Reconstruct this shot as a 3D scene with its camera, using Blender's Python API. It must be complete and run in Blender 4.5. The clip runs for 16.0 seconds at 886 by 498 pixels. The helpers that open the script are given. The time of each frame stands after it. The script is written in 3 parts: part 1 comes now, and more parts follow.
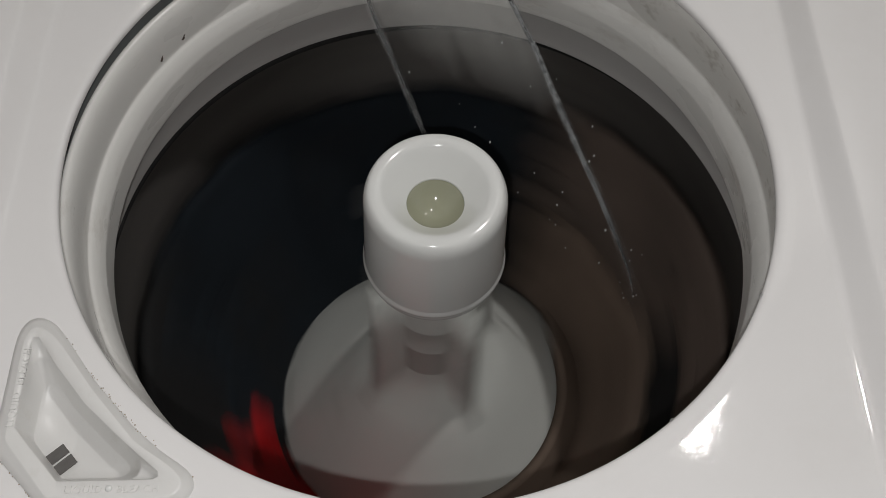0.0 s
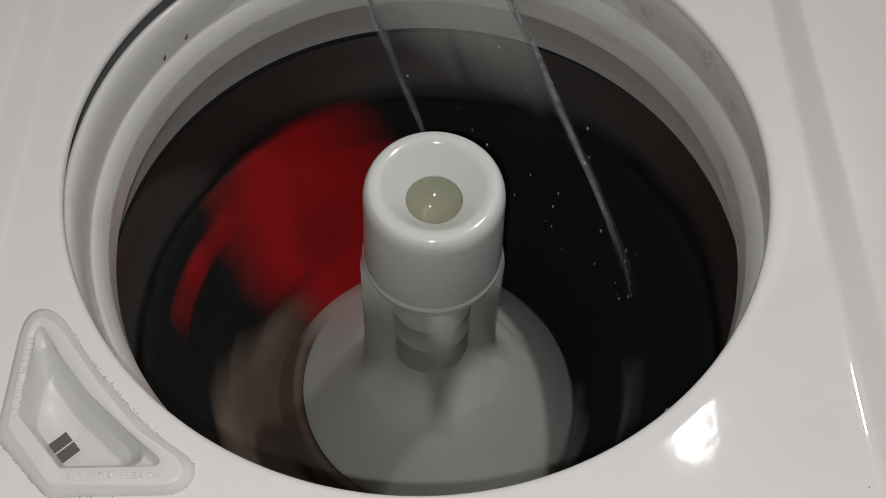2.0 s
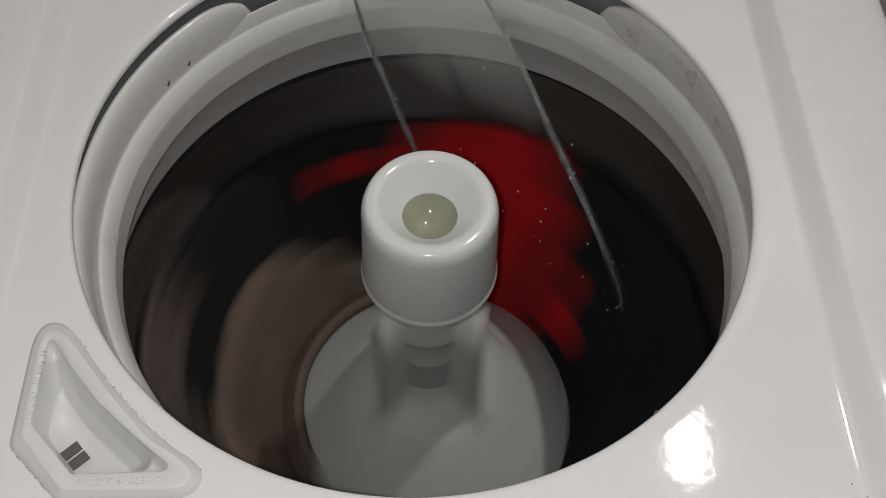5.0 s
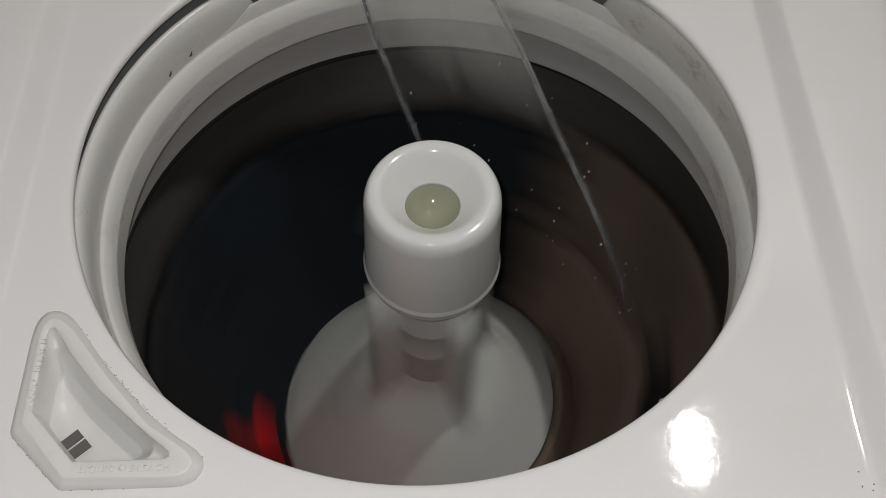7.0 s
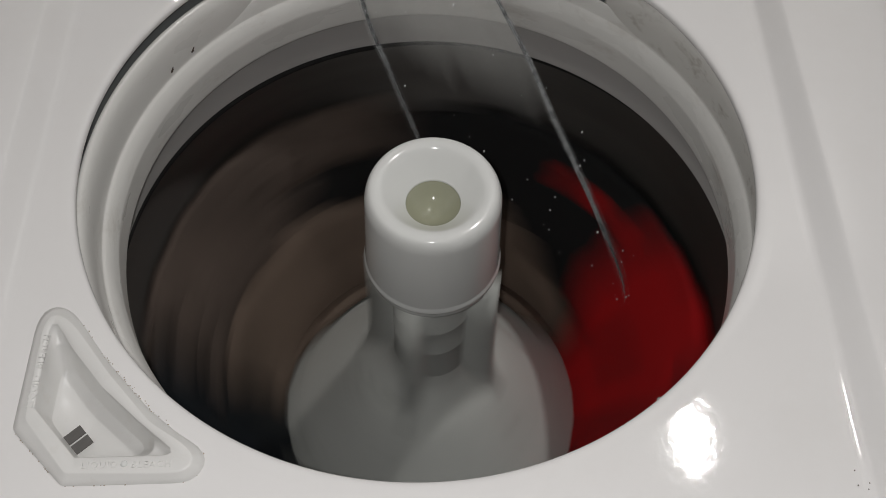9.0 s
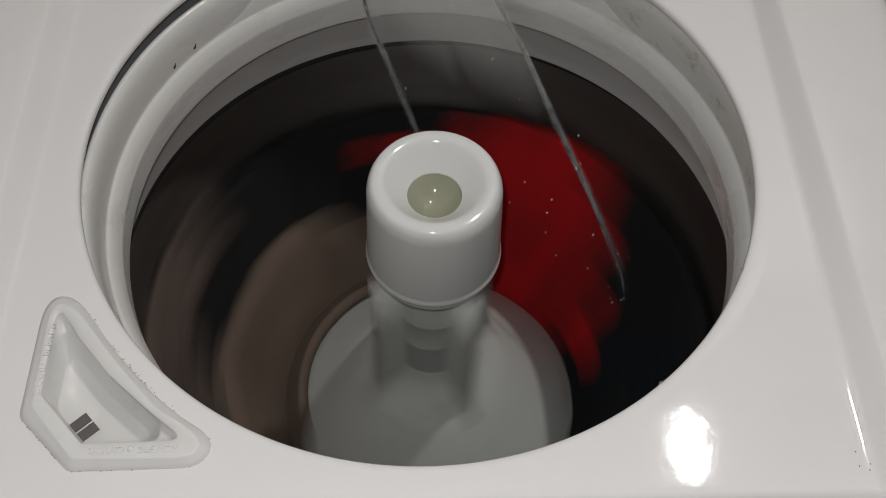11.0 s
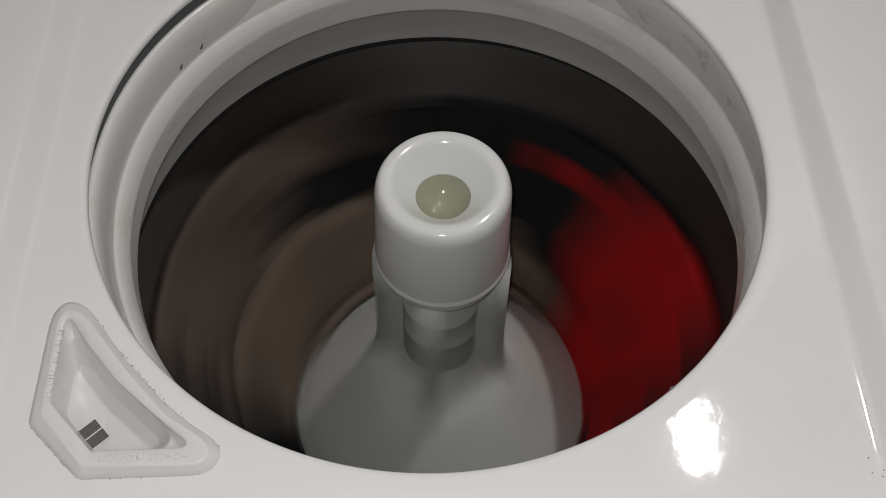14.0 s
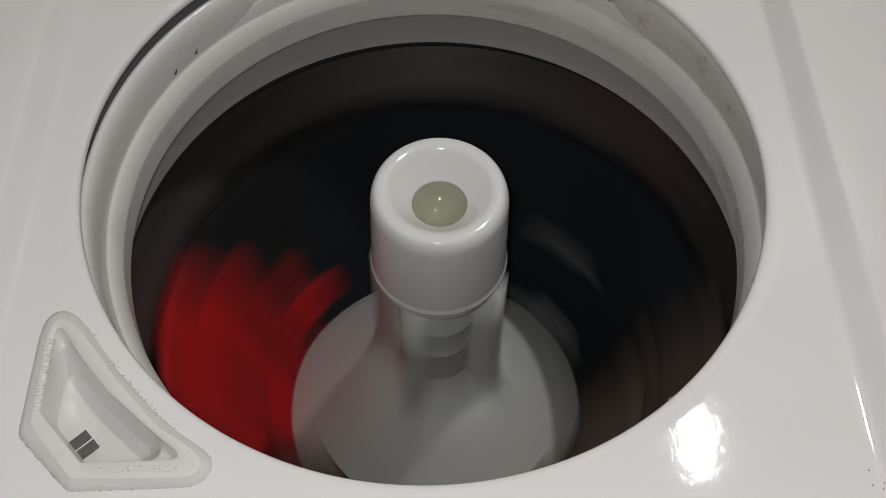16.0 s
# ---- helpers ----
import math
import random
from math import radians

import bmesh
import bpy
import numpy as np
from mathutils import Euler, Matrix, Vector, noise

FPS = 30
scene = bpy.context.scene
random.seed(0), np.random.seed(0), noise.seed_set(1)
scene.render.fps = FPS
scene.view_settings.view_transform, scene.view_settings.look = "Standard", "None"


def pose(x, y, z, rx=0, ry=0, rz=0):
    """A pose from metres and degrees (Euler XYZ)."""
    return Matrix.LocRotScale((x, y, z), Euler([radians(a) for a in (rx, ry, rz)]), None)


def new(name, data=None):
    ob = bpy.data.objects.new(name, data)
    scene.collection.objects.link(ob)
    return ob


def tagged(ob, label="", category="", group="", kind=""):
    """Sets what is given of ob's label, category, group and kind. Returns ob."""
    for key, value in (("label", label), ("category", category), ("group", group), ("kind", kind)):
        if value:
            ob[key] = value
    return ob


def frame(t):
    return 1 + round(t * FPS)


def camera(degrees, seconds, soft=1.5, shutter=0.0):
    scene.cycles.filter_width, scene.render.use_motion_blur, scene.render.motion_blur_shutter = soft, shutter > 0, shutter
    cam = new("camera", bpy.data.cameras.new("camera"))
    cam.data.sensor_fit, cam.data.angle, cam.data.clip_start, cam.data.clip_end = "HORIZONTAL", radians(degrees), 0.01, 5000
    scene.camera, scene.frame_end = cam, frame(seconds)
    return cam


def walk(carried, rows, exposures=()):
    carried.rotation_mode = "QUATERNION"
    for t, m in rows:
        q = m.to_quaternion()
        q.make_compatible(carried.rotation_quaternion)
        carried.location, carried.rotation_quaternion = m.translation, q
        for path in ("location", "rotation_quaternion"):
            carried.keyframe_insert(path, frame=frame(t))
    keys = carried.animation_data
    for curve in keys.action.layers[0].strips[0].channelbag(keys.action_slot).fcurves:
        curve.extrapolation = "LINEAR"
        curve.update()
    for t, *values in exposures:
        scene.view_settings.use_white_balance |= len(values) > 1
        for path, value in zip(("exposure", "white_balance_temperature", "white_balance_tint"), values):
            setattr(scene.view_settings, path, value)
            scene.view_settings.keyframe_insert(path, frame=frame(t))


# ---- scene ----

# ---------------------------------------------------------------- camera
DECK = 0.92                      # height of the machine's top panel
AXIS = (0.0098, -0.0046)         # the drum's axis
cam = camera(48.0, 16.0, soft=0.85, shutter=0.6)


def held(x, y, z, pitch, yaw, roll):
    return pose(x, y, z, 90 + pitch, 0, yaw) @ pose(0, 0, 0, 0, 0, roll)


# seconds, x, y, z, pitch, yaw, roll
CAMERA_ROWS = [
    (0, -0.0008, -0.3451, 1.4174, -60.79, -2.81, 2.36),
    (0.5, -0.0003, -0.3485, 1.4155, -60.36, -3.05, 2.55),
    (1, 0.0016, -0.3447, 1.4195, -61.05, -3.07, 2.45),
    (1.5, 0.0008, -0.3482, 1.4192, -60.80, -2.68, 2.40),
    (2, -0.0018, -0.3595, 1.4187, -59.98, -3.05, 2.72),
    (2.5, -0.0051, -0.3623, 1.4264, -60.15, -3.46, 2.91),
    (3, -0.0072, -0.3771, 1.4258, -58.70, -3.35, 2.73),
    (3.5, -0.0047, -0.3796, 1.4261, -57.34, -3.58, 2.49),
    (4, -0.0012, -0.3770, 1.4322, -58.10, -3.27, 2.21),
    (6.5, -0.0012, -0.3863, 1.4328, -58.24, -3.06, 2.04),
    (7, -0.0012, -0.3860, 1.4253, -58.05, -2.84, 1.80),
    (7.5, -0.0007, -0.3869, 1.4279, -58.07, -2.91, 1.86),
    (8, 0.0022, -0.3809, 1.4287, -58.59, -2.73, 1.69),
    (8.5, 0.0021, -0.3865, 1.4256, -57.96, -2.67, 1.68),
    (9, -0.0001, -0.3834, 1.4305, -58.65, -2.66, 1.86),
    (11.5, -0.0063, -0.4016, 1.4261, -57.65, -3.56, 2.29),
    (12, -0.0071, -0.3946, 1.4293, -57.99, -3.83, 2.53),
    (12.5, -0.0074, -0.3916, 1.4242, -57.88, -3.15, 2.03),
    (13, -0.0077, -0.3890, 1.4288, -58.43, -2.94, 1.82),
    (13.5, -0.0045, -0.3901, 1.4264, -58.25, -2.47, 1.39),
    (14, -0.0070, -0.3889, 1.4289, -58.55, -2.61, 1.36),
    (14.5, -0.0091, -0.3884, 1.4269, -58.22, -2.62, 1.39),
    (15, -0.0076, -0.3817, 1.4264, -58.64, -2.75, 1.43),
    (15.5, -0.0055, -0.3827, 1.4279, -58.49, -2.90, 1.55),
    (16, -0.0037, -0.3824, 1.4251, -58.42, -2.51, 1.33),
]
walk(cam, [(r[0], held(*r[1:])) for r in CAMERA_ROWS], exposures=[(0.0, 0.0), (16.0, 0.0)])

# ---------------------------------------------------------------- light
world = bpy.data.worlds.new("world")
scene.world = world
world.use_nodes = True
world.node_tree.nodes["Background"].inputs[0].default_value = (0.02, 0.02, 0.02, 1)
world.node_tree.nodes["Background"].inputs[1].default_value = 0.0


def lamp(name, kind, energy, colour, m, size=0.1, size_y=0.1):
    data = bpy.data.lights.new(name, kind)
    data.energy, data.color = energy, colour
    if kind == "AREA":
        data.shape, data.size, data.size_y = "ELLIPSE", size, size_y
    else:
        data.shadow_soft_size = size
    ob = new(name, data)
    ob.matrix_world = m
    return ob


# the bare bulb under the ceiling, and the phone's light beside its lens
lamp("ceiling_bulb", "AREA", 12.4, (1.0, 0.972, 0.950), pose(0.722, 0.55, DECK + 2.0), 0.060, 0.17)
lamp("phone_light", "POINT", 4.75, (1.0, 0.985, 0.978), pose(-0.014, -0.381, DECK + 0.515), 0.004)


# ---------------------------------------------------------------- materials
def material(name, colour, rough=0.5, metal=0.0, scale=30.0, vary=0.1, bump=0.0, bump_scale=200.0, coat=0.0,
             stain=None, stain_amount=0.0, stain_scale=12.0, transmission=0.0, ior=1.45, specular=0.5, stretch=(1, 1, 1)):
    m = bpy.data.materials.new(name)
    m.use_nodes = True
    nt = m.node_tree
    n, link = nt.nodes, nt.links.new
    b = n["Principled BSDF"]
    b.inputs["Metallic"].default_value = metal
    b.inputs["IOR"].default_value = ior
    b.inputs["Coat Weight"].default_value = coat
    b.inputs["Coat Roughness"].default_value = 0.06
    b.inputs["Transmission Weight"].default_value = transmission
    b.inputs["Specular IOR Level"].default_value = specular
    co = n.new("ShaderNodeTexCoord")
    mp = n.new("ShaderNodeMapping")
    mp.inputs["Scale"].default_value = stretch
    link(co.outputs["Object"], mp.inputs[0])
    big = n.new("ShaderNodeTexNoise")
    big.inputs["Scale"].default_value = scale
    big.inputs["Detail"].default_value = 5
    link(mp.outputs[0], big.inputs[0])
    ramp = n.new("ShaderNodeMix")
    ramp.data_type = "RGBA"
    ramp.inputs[6].default_value = (*[c * (1 - vary) for c in colour], 1)
    ramp.inputs[7].default_value = (*[min(1, c * (1 + vary)) for c in colour], 1)
    link(big.outputs[0], ramp.inputs[0])
    out = ramp.outputs[2]
    if stain:
        sn = n.new("ShaderNodeTexNoise")
        sn.inputs["Scale"].default_value = stain_scale
        sn.inputs["Detail"].default_value = 8
        sn.inputs["Roughness"].default_value = 0.7
        link(mp.outputs[0], sn.inputs[0])
        mr = n.new("ShaderNodeMapRange")
        mr.inputs[1].default_value, mr.inputs[2].default_value = 0.55, 0.8
        mr.inputs[3].default_value, mr.inputs[4].default_value = 0.0, stain_amount
        link(sn.outputs[0], mr.inputs[0])
        mx = n.new("ShaderNodeMix")
        mx.data_type = "RGBA"
        link(mr.outputs[0], mx.inputs[0])
        link(out, mx.inputs[6])
        mx.inputs[7].default_value = (*stain, 1)
        out = mx.outputs[2]
    link(out, b.inputs["Base Color"])
    rr = n.new("ShaderNodeMapRange")
    rr.inputs[3].default_value, rr.inputs[4].default_value = rough * 0.85, min(1, rough * 1.15)
    link(big.outputs[0], rr.inputs[0])
    link(rr.outputs[0], b.inputs["Roughness"])
    if bump:
        fine = n.new("ShaderNodeTexNoise")
        fine.inputs["Scale"].default_value = bump_scale
        fine.inputs["Detail"].default_value = 4
        link(mp.outputs[0], fine.inputs[0])
        bp = n.new("ShaderNodeBump")
        bp.inputs["Strength"].default_value = bump
        bp.inputs["Distance"].default_value = 0.002
        link(fine.outputs[0], bp.inputs["Height"])
        link(bp.outputs[0], b.inputs["Normal"])
    return m


ENAMEL = material("white enamel", (0.78, 0.77, 0.765), 0.04, scale=6, vary=0.02, bump=0.026, bump_scale=170, coat=0.0,
                  stain=(0.55, 0.5, 0.44), stain_amount=0.10, stain_scale=9)
RINGPLASTIC = material("aged white plastic", (0.73, 0.725, 0.70), 0.28, scale=10, vary=0.04, bump=0.05, bump_scale=90, coat=0.2,
                       stain=(0.30, 0.25, 0.19), stain_amount=0.45, stain_scale=14, stretch=(1, 1, 3))
BEAD = material("grimy white plastic", (0.66, 0.65, 0.62), 0.3, scale=18, vary=0.06, bump=0.08, bump_scale=120, coat=0.15,
                stain=(0.22, 0.18, 0.135), stain_amount=1.0, stain_scale=38, stretch=(1, 1, 2))
BALANCE = material("grey plastic ring", (0.42, 0.41, 0.40), 0.4, scale=14, vary=0.05)
CAPPLASTIC = material("white glossy plastic", (0.74, 0.75, 0.735), 0.14, scale=20, vary=0.02, coat=0.4)
BELLPLASTIC = material("white ribbed plastic", (0.61, 0.625, 0.595), 0.4, scale=12, vary=0.12, stain=(0.33, 0.345, 0.31), stain_amount=1.5, stain_scale=10)
NECK = material("grey ribbed plastic", (0.55, 0.565, 0.54), 0.6, scale=12, vary=0.12)
TRAY = material("matt white tray plastic", (0.73, 0.725, 0.71), 0.34, scale=40, vary=0.03, bump=0.03, bump_scale=400, stain=(0.45, 0.40, 0.32), stain_amount=0.25, stain_scale=60)
LINER = material("yellowed plastic cup", (0.33, 0.335, 0.245), 0.12, scale=25, vary=0.12, coat=0.3)
STEEL = material("dull speckled steel", (0.140, 0.131, 0.124), 0.42, metal=0.9, scale=5, vary=0.4, bump=0.02, bump_scale=7, stretch=(1, 1, 6))
# turned rings in the basket's wall draw the light out upwards
_b = STEEL.node_tree.nodes["Principled BSDF"]
_b.inputs["Anisotropic"].default_value, _b.inputs["Anisotropic Rotation"].default_value = 0.85, 0.25
_t = STEEL.node_tree.nodes.new("ShaderNodeTangent")
_t.direction_type, _t.axis = "RADIAL", "Z"
STEEL.node_tree.links.new(_t.outputs[0], _b.inputs["Tangent"])
TUBGREY = material("grey enamelled tub", (0.17, 0.18, 0.178), 0.5, scale=8, vary=0.15)
# near-black, for the painted gap shade above the basket and for the feet
DARKGAP = material("dark gap shade and feet", (0.02, 0.02, 0.02), 0.8)
SLOT = material("dark grey drain slot", (0.11, 0.105, 0.10), 0.7, scale=300, vary=0.2)
DIRT = material("brown dirt", (0.36, 0.30, 0.235), 0.9, scale=300, vary=0.4)
RUST = material("dark rust chip", (0.07, 0.05, 0.04), 0.9, scale=300, vary=0.4)
DROP = material("clear water drop", (0.95, 0.97, 0.97), 0.02, transmission=1.0, ior=1.33, vary=0.0)
PAINT = material("painted wall", (0.66, 0.655, 0.645), 0.9, scale=3, vary=0.05)
TILE = material("floor tile", (0.30, 0.28, 0.26), 0.5, scale=4, vary=0.15)
CEIL = material("white ceiling", (0.75, 0.74, 0.72), 0.9, scale=3, vary=0.03)


def cloth(name, colour, vary=0.3):
    return material(name, colour, 0.85, scale=14, vary=vary, bump=0.6, bump_scale=260, specular=0.30)


RED = cloth("red wet cotton", (0.50, 0.0090, 0.0115), 0.35)
BROWN = cloth("brown wet cotton", (0.150, 0.111, 0.086), 0.5)
UMBER = cloth("dark brown wet cotton", (0.110, 0.084, 0.070), 0.8)
BLACK = cloth("black wet cotton", (0.0135, 0.0137, 0.0140), 0.6)
NAVY = cloth("navy wet denim", (0.0085, 0.0128, 0.0175), 0.6)
PALE = cloth("pale grey wet cotton", (0.14, 0.14, 0.14), 0.6)

WATER = bpy.data.materials.new("running water")
WATER.use_nodes = True
_n, _l = WATER.node_tree.nodes, WATER.node_tree.links.new
_b = _n["Principled BSDF"]
_b.inputs["Base Color"].default_value = (0.62, 0.625, 0.60, 1)
_b.inputs["Roughness"].default_value = 0.45
_b.inputs["IOR"].default_value = 1.33
_co, _mp, _no, _mr = _n.new("ShaderNodeTexCoord"), _n.new("ShaderNodeMapping"), _n.new("ShaderNodeTexNoise"), _n.new("ShaderNodeMapRange")
_mp.inputs["Scale"].default_value = (9, 1.6, 1)
_no.inputs["Scale"].default_value, _no.inputs["Detail"].default_value = 1.0, 6
_mr.inputs[1].default_value, _mr.inputs[2].default_value = 0.35, 0.85
_mr.inputs[3].default_value, _mr.inputs[4].default_value = 0.30, 0.46
_l(_co.outputs["UV"], _mp.inputs[0]), _l(_mp.outputs[0], _no.inputs[0]), _l(_no.outputs[0], _mr.inputs[0])
_sx, _fd, _ml = _n.new("ShaderNodeSeparateXYZ"), _n.new("ShaderNodeMapRange"), _n.new("ShaderNodeMath")
_fd.inputs[1].default_value, _fd.inputs[2].default_value, _fd.inputs[3].default_value, _fd.inputs[4].default_value = 0.05, 0.85, 1.0, 0.0
_ml.operation = "MULTIPLY"
_l(_co.outputs["UV"], _sx.inputs[0]), _l(_sx.outputs[1], _fd.inputs[0]), _l(_fd.outputs[0], _ml.inputs[0]), _l(_mr.outputs[0], _ml.inputs[1])
_l(_ml.outputs[0], _b.inputs["Alpha"])

ROPEWATER = bpy.data.materials.new("streaming water")
ROPEWATER.use_nodes = True
_n, _l = ROPEWATER.node_tree.nodes, ROPEWATER.node_tree.links.new
_b = _n["Principled BSDF"]
_b.inputs["Base Color"].default_value = (0.86, 0.89, 0.90, 1)
_b.inputs["Roughness"].default_value = 0.8
_b.inputs["Specular IOR Level"].default_value = 0.1
_b.inputs["IOR"].default_value = 1.33
_co, _no, _mr = _n.new("ShaderNodeTexCoord"), _n.new("ShaderNodeTexNoise"), _n.new("ShaderNodeMapRange")
_no.inputs["Scale"].default_value, _no.inputs["Detail"].default_value = 320.0, 5
_mr.inputs[1].default_value, _mr.inputs[2].default_value = 0.4, 0.8
_mr.inputs[3].default_value, _mr.inputs[4].default_value = 0.03, 0.15
_l(_co.outputs["Object"], _no.inputs[0]), _l(_no.outputs[0], _mr.inputs[0]), _l(_mr.outputs[0], _b.inputs["Alpha"])

SPARKWATER = material("bright water drop", (0.85, 0.88, 0.88), 0.1, vary=0.0)


# ---------------------------------------------------------------- mesh helpers
def part(name, bm, mat, parent=None, label="", smooth=True):
    bmesh.ops.recalc_face_normals(bm, faces=bm.faces)
    me = bpy.data.meshes.new(name)
    bm.to_mesh(me)
    bm.free()
    me.materials.append(mat)
    if smooth:
        for f in me.polygons:
            f.use_smooth = True
    ob = new(name, me)
    if parent:
        ob.parent = parent
    if label:
        tagged(ob, label)
    return ob


def lathe(profile, steps=128, centre=(0, 0), z0=0.0, a0=0.0, a1=360.0):
    """A profile of (radius, height) turned round the axis."""
    bm = bmesh.new()
    whole = a1 - a0 >= 359.9
    count = steps if whole else steps + 1
    rings = []
    for i in range(count):
        a = radians(a0 + (a1 - a0) * i / steps)
        rings.append([bm.verts.new((centre[0] + r * math.cos(a), centre[1] + r * math.sin(a), z0 + z)) for r, z in profile])
    for i in range(steps):
        p, q = rings[i], rings[(i + 1) % count]
        for j in range(len(profile) - 1):
            bm.faces.new((p[j], q[j], q[j + 1], p[j + 1]))
    return bm


def rounded(points, times=2):
    """Rounds an open polyline by cutting its corners."""
    for _ in range(times):
        out = [points[0]]
        for p, q in zip(points[:-1], points[1:]):
            out.append(tuple(0.75 * a + 0.25 * b for a, b in zip(p, q)))
            out.append(tuple(0.25 * a + 0.75 * b for a, b in zip(p, q)))
        points = out + [points[-1]]
    return points


def box(bm, x0, x1, y0, y1, z0, z1):
    v = [bm.verts.new((x, y, z)) for z in (z0, z1) for y in (y0, y1) for x in (x0, x1)]
    for f in ((0, 2, 3, 1), (4, 5, 7, 6), (0, 1, 5, 4), (2, 6, 7, 3), (0, 4, 6, 2), (1, 3, 7, 5)):
        bm.faces.new([v[i] for i in f])


def tube(path, radii, sides=10, wobble=0.0, seed=0):
    """A closed tube along a path with a radius at each point."""
    bm = bmesh.new()
    rng = random.Random(seed)
    rings = []
    for i, p in enumerate(path):
        p = Vector(p)
        d = (Vector(path[min(i + 1, len(path) - 1)]) - Vector(path[max(i - 1, 0)])).normalized()
        s = d.cross(Vector((0, 0, 1)))
        s = s.normalized() if s.length > 1e-4 else Vector((1, 0, 0))
        u = s.cross(d)
        off = Vector([rng.uniform(-wobble, wobble) for _ in range(3)])
        rings.append([bm.verts.new(p + off + radii[i] * (math.cos(a) * s + math.sin(a) * u)) for a in [2 * math.pi * k / sides for k in range(sides)]])
    for p, q in zip(rings[:-1], rings[1:]):
        for k in range(sides):
            bm.faces.new((p[k], p[(k + 1) % sides], q[(k + 1) % sides], q[k]))
    bm.faces.new(rings[0]), bm.faces.new(rings[-1])
    return bm


def spline(points, n):
    """n points along a Catmull-Rom curve through the given points."""
    pts = [Vector(p) for p in points]
    pts = [2 * pts[0] - pts[1]] + pts + [2 * pts[-1] - pts[-2]]
    out = []
    segs = len(pts) - 3
    for k in range(n):
        u = k / (n - 1) * segs
        i = min(int(u), segs - 1)
        f = u - i
        a, b, c, d = pts[i:i + 4]
        out.append(0.5 * (2 * b + (c - a) * f + (2 * a - 5 * b + 4 * c - d) * f * f + (3 * b - 3 * c + d - a) * f ** 3))
    return out


# ---------------------------------------------------------------- room
def room():
    # walls are unseen; the west one stands near to bounce light onto the panel's left
    x0, x1, y0, y1, h = -0.72, 1.9, -1.9, 1.0, 3.0
    for name, dims, mat in (("floor", (x0 - 0.1, x1 + 0.1, y0 - 0.1, y1 + 0.1, -0.1, 0.0), TILE),
                            ("ceiling", (x0 - 0.1, x1 + 0.1, y0 - 0.1, y1 + 0.1, h, h + 0.1), CEIL),
                            ("wall_north", (x0, x1, y1, y1 + 0.1, 0, h), PAINT), ("wall_south", (x0, x1, y0 - 0.1, y0, 0, h), PAINT),
                            ("wall_west", (x0 - 0.1, x0, y0, y1, 0, h), PAINT), ("wall_east", (x1, x1 + 0.1, y0, y1, 0, h), PAINT)):
        bm = bmesh.new()
        box(bm, *dims)
        tagged(part(name, bm, mat, smooth=False), name.replace("_", " ") + " of the small laundry room, plain painted", name.split("_")[0], kind="structure")


room()

# ---------------------------------------------------------------- washing machine
machine = tagged(new("washing_machine"), "white top-loading washing machine, lid open, spinning its load", "washing machine")
HALF, FRONT, BACK = 0.338, -0.34, 0.34
WELL, WELL_FRONT = 0.2340, -0.2300


def dispenser_loops():
    """The bleach tray's outlines from its foot to its floor, all cut by the same rays from its middle."""
    middle = (-0.1835, -0.1830)

    def loop(corners, soft, n=144):
        pts = []
        for k in range(n):
            a = 2 * math.pi * k / n + 0.6
            dx, dy = math.cos(a), math.sin(a)
            far = 0.0
            for (xa, ya), (xb, yb) in zip(corners, corners[1:] + corners[:1]):
                ex, ey = xb - xa, yb - ya
                det = dx * -ey + ex * dy
                if abs(det) < 1e-12:
                    continue
                px, py = xa - middle[0], ya - middle[1]
                u, w = (px * -ey + ex * py) / det, (dx * py - dy * px) / det
                if u > 0 and -1e-9 <= w <= 1 + 1e-9:
                    far = max(far, u)
            pts.append((middle[0] + far * dx, middle[1] + far * dy))
        for _ in range(soft):
            pts = [tuple((pts[i - 1][c] + 2 * pts[i][c] + pts[(i + 1) % n][c]) / 4 for c in (0, 1)) for i in range(n)]
        return pts

    outer = loop([(-0.2182, -0.1185), (-0.2140, -0.1110), (-0.2076, -0.1090), (-0.1979, -0.1134), (-0.1732, -0.1459), (-0.1478, -0.1732), (-0.1277, -0.1896),
                  (-0.1160, -0.1955), (-0.1128, -0.2055), (-0.1205, -0.2150), (-0.1876, -0.2160), (-0.2190, -0.1848)], 2)
    crest = loop([(-0.2120, -0.1225), (-0.2085, -0.1175), (-0.2042, -0.1170), (-0.1951, -0.1239), (-0.1701, -0.1552), (-0.1451, -0.1827), (-0.1212, -0.1981),
                  (-0.1176, -0.2043), (-0.1240, -0.2118), (-0.1850, -0.2110), (-0.2112, -0.1810)], 2)
    inner = loop([(-0.2080, -0.1240), (-0.2040, -0.1240), (-0.1930, -0.1398), (-0.1740, -0.1620), (-0.1520, -0.1815), (-0.1310, -0.1985), (-0.1325, -0.2014), (-0.1815, -0.2022), (-0.2075, -0.1742)], 0)
    shelf = loop([(-0.2080, -0.1340), (-0.2030, -0.1318), (-0.1980, -0.1330), (-0.1930, -0.1390), (-0.1790, -0.1530), (-0.1660, -0.1660), (-0.1540, -0.1772), (-0.1440, -0.1885), (-0.1420, -0.1945), (-0.1455, -0.1998),
                  (-0.1818, -0.2010), (-0.2070, -0.1738)], 4)
    bottom = loop([(-0.2045, -0.1425), (-0.2000, -0.1415), (-0.1955, -0.1440), (-0.1870, -0.1565), (-0.1730, -0.1700), (-0.1620, -0.1800), (-0.1510, -0.1885), (-0.1525, -0.1940), (-0.1855, -0.1955), (-0.2050, -0.1742)], 7)
    return outer, crest, inner, shelf, bottom


LOOPS = dispenser_loops()


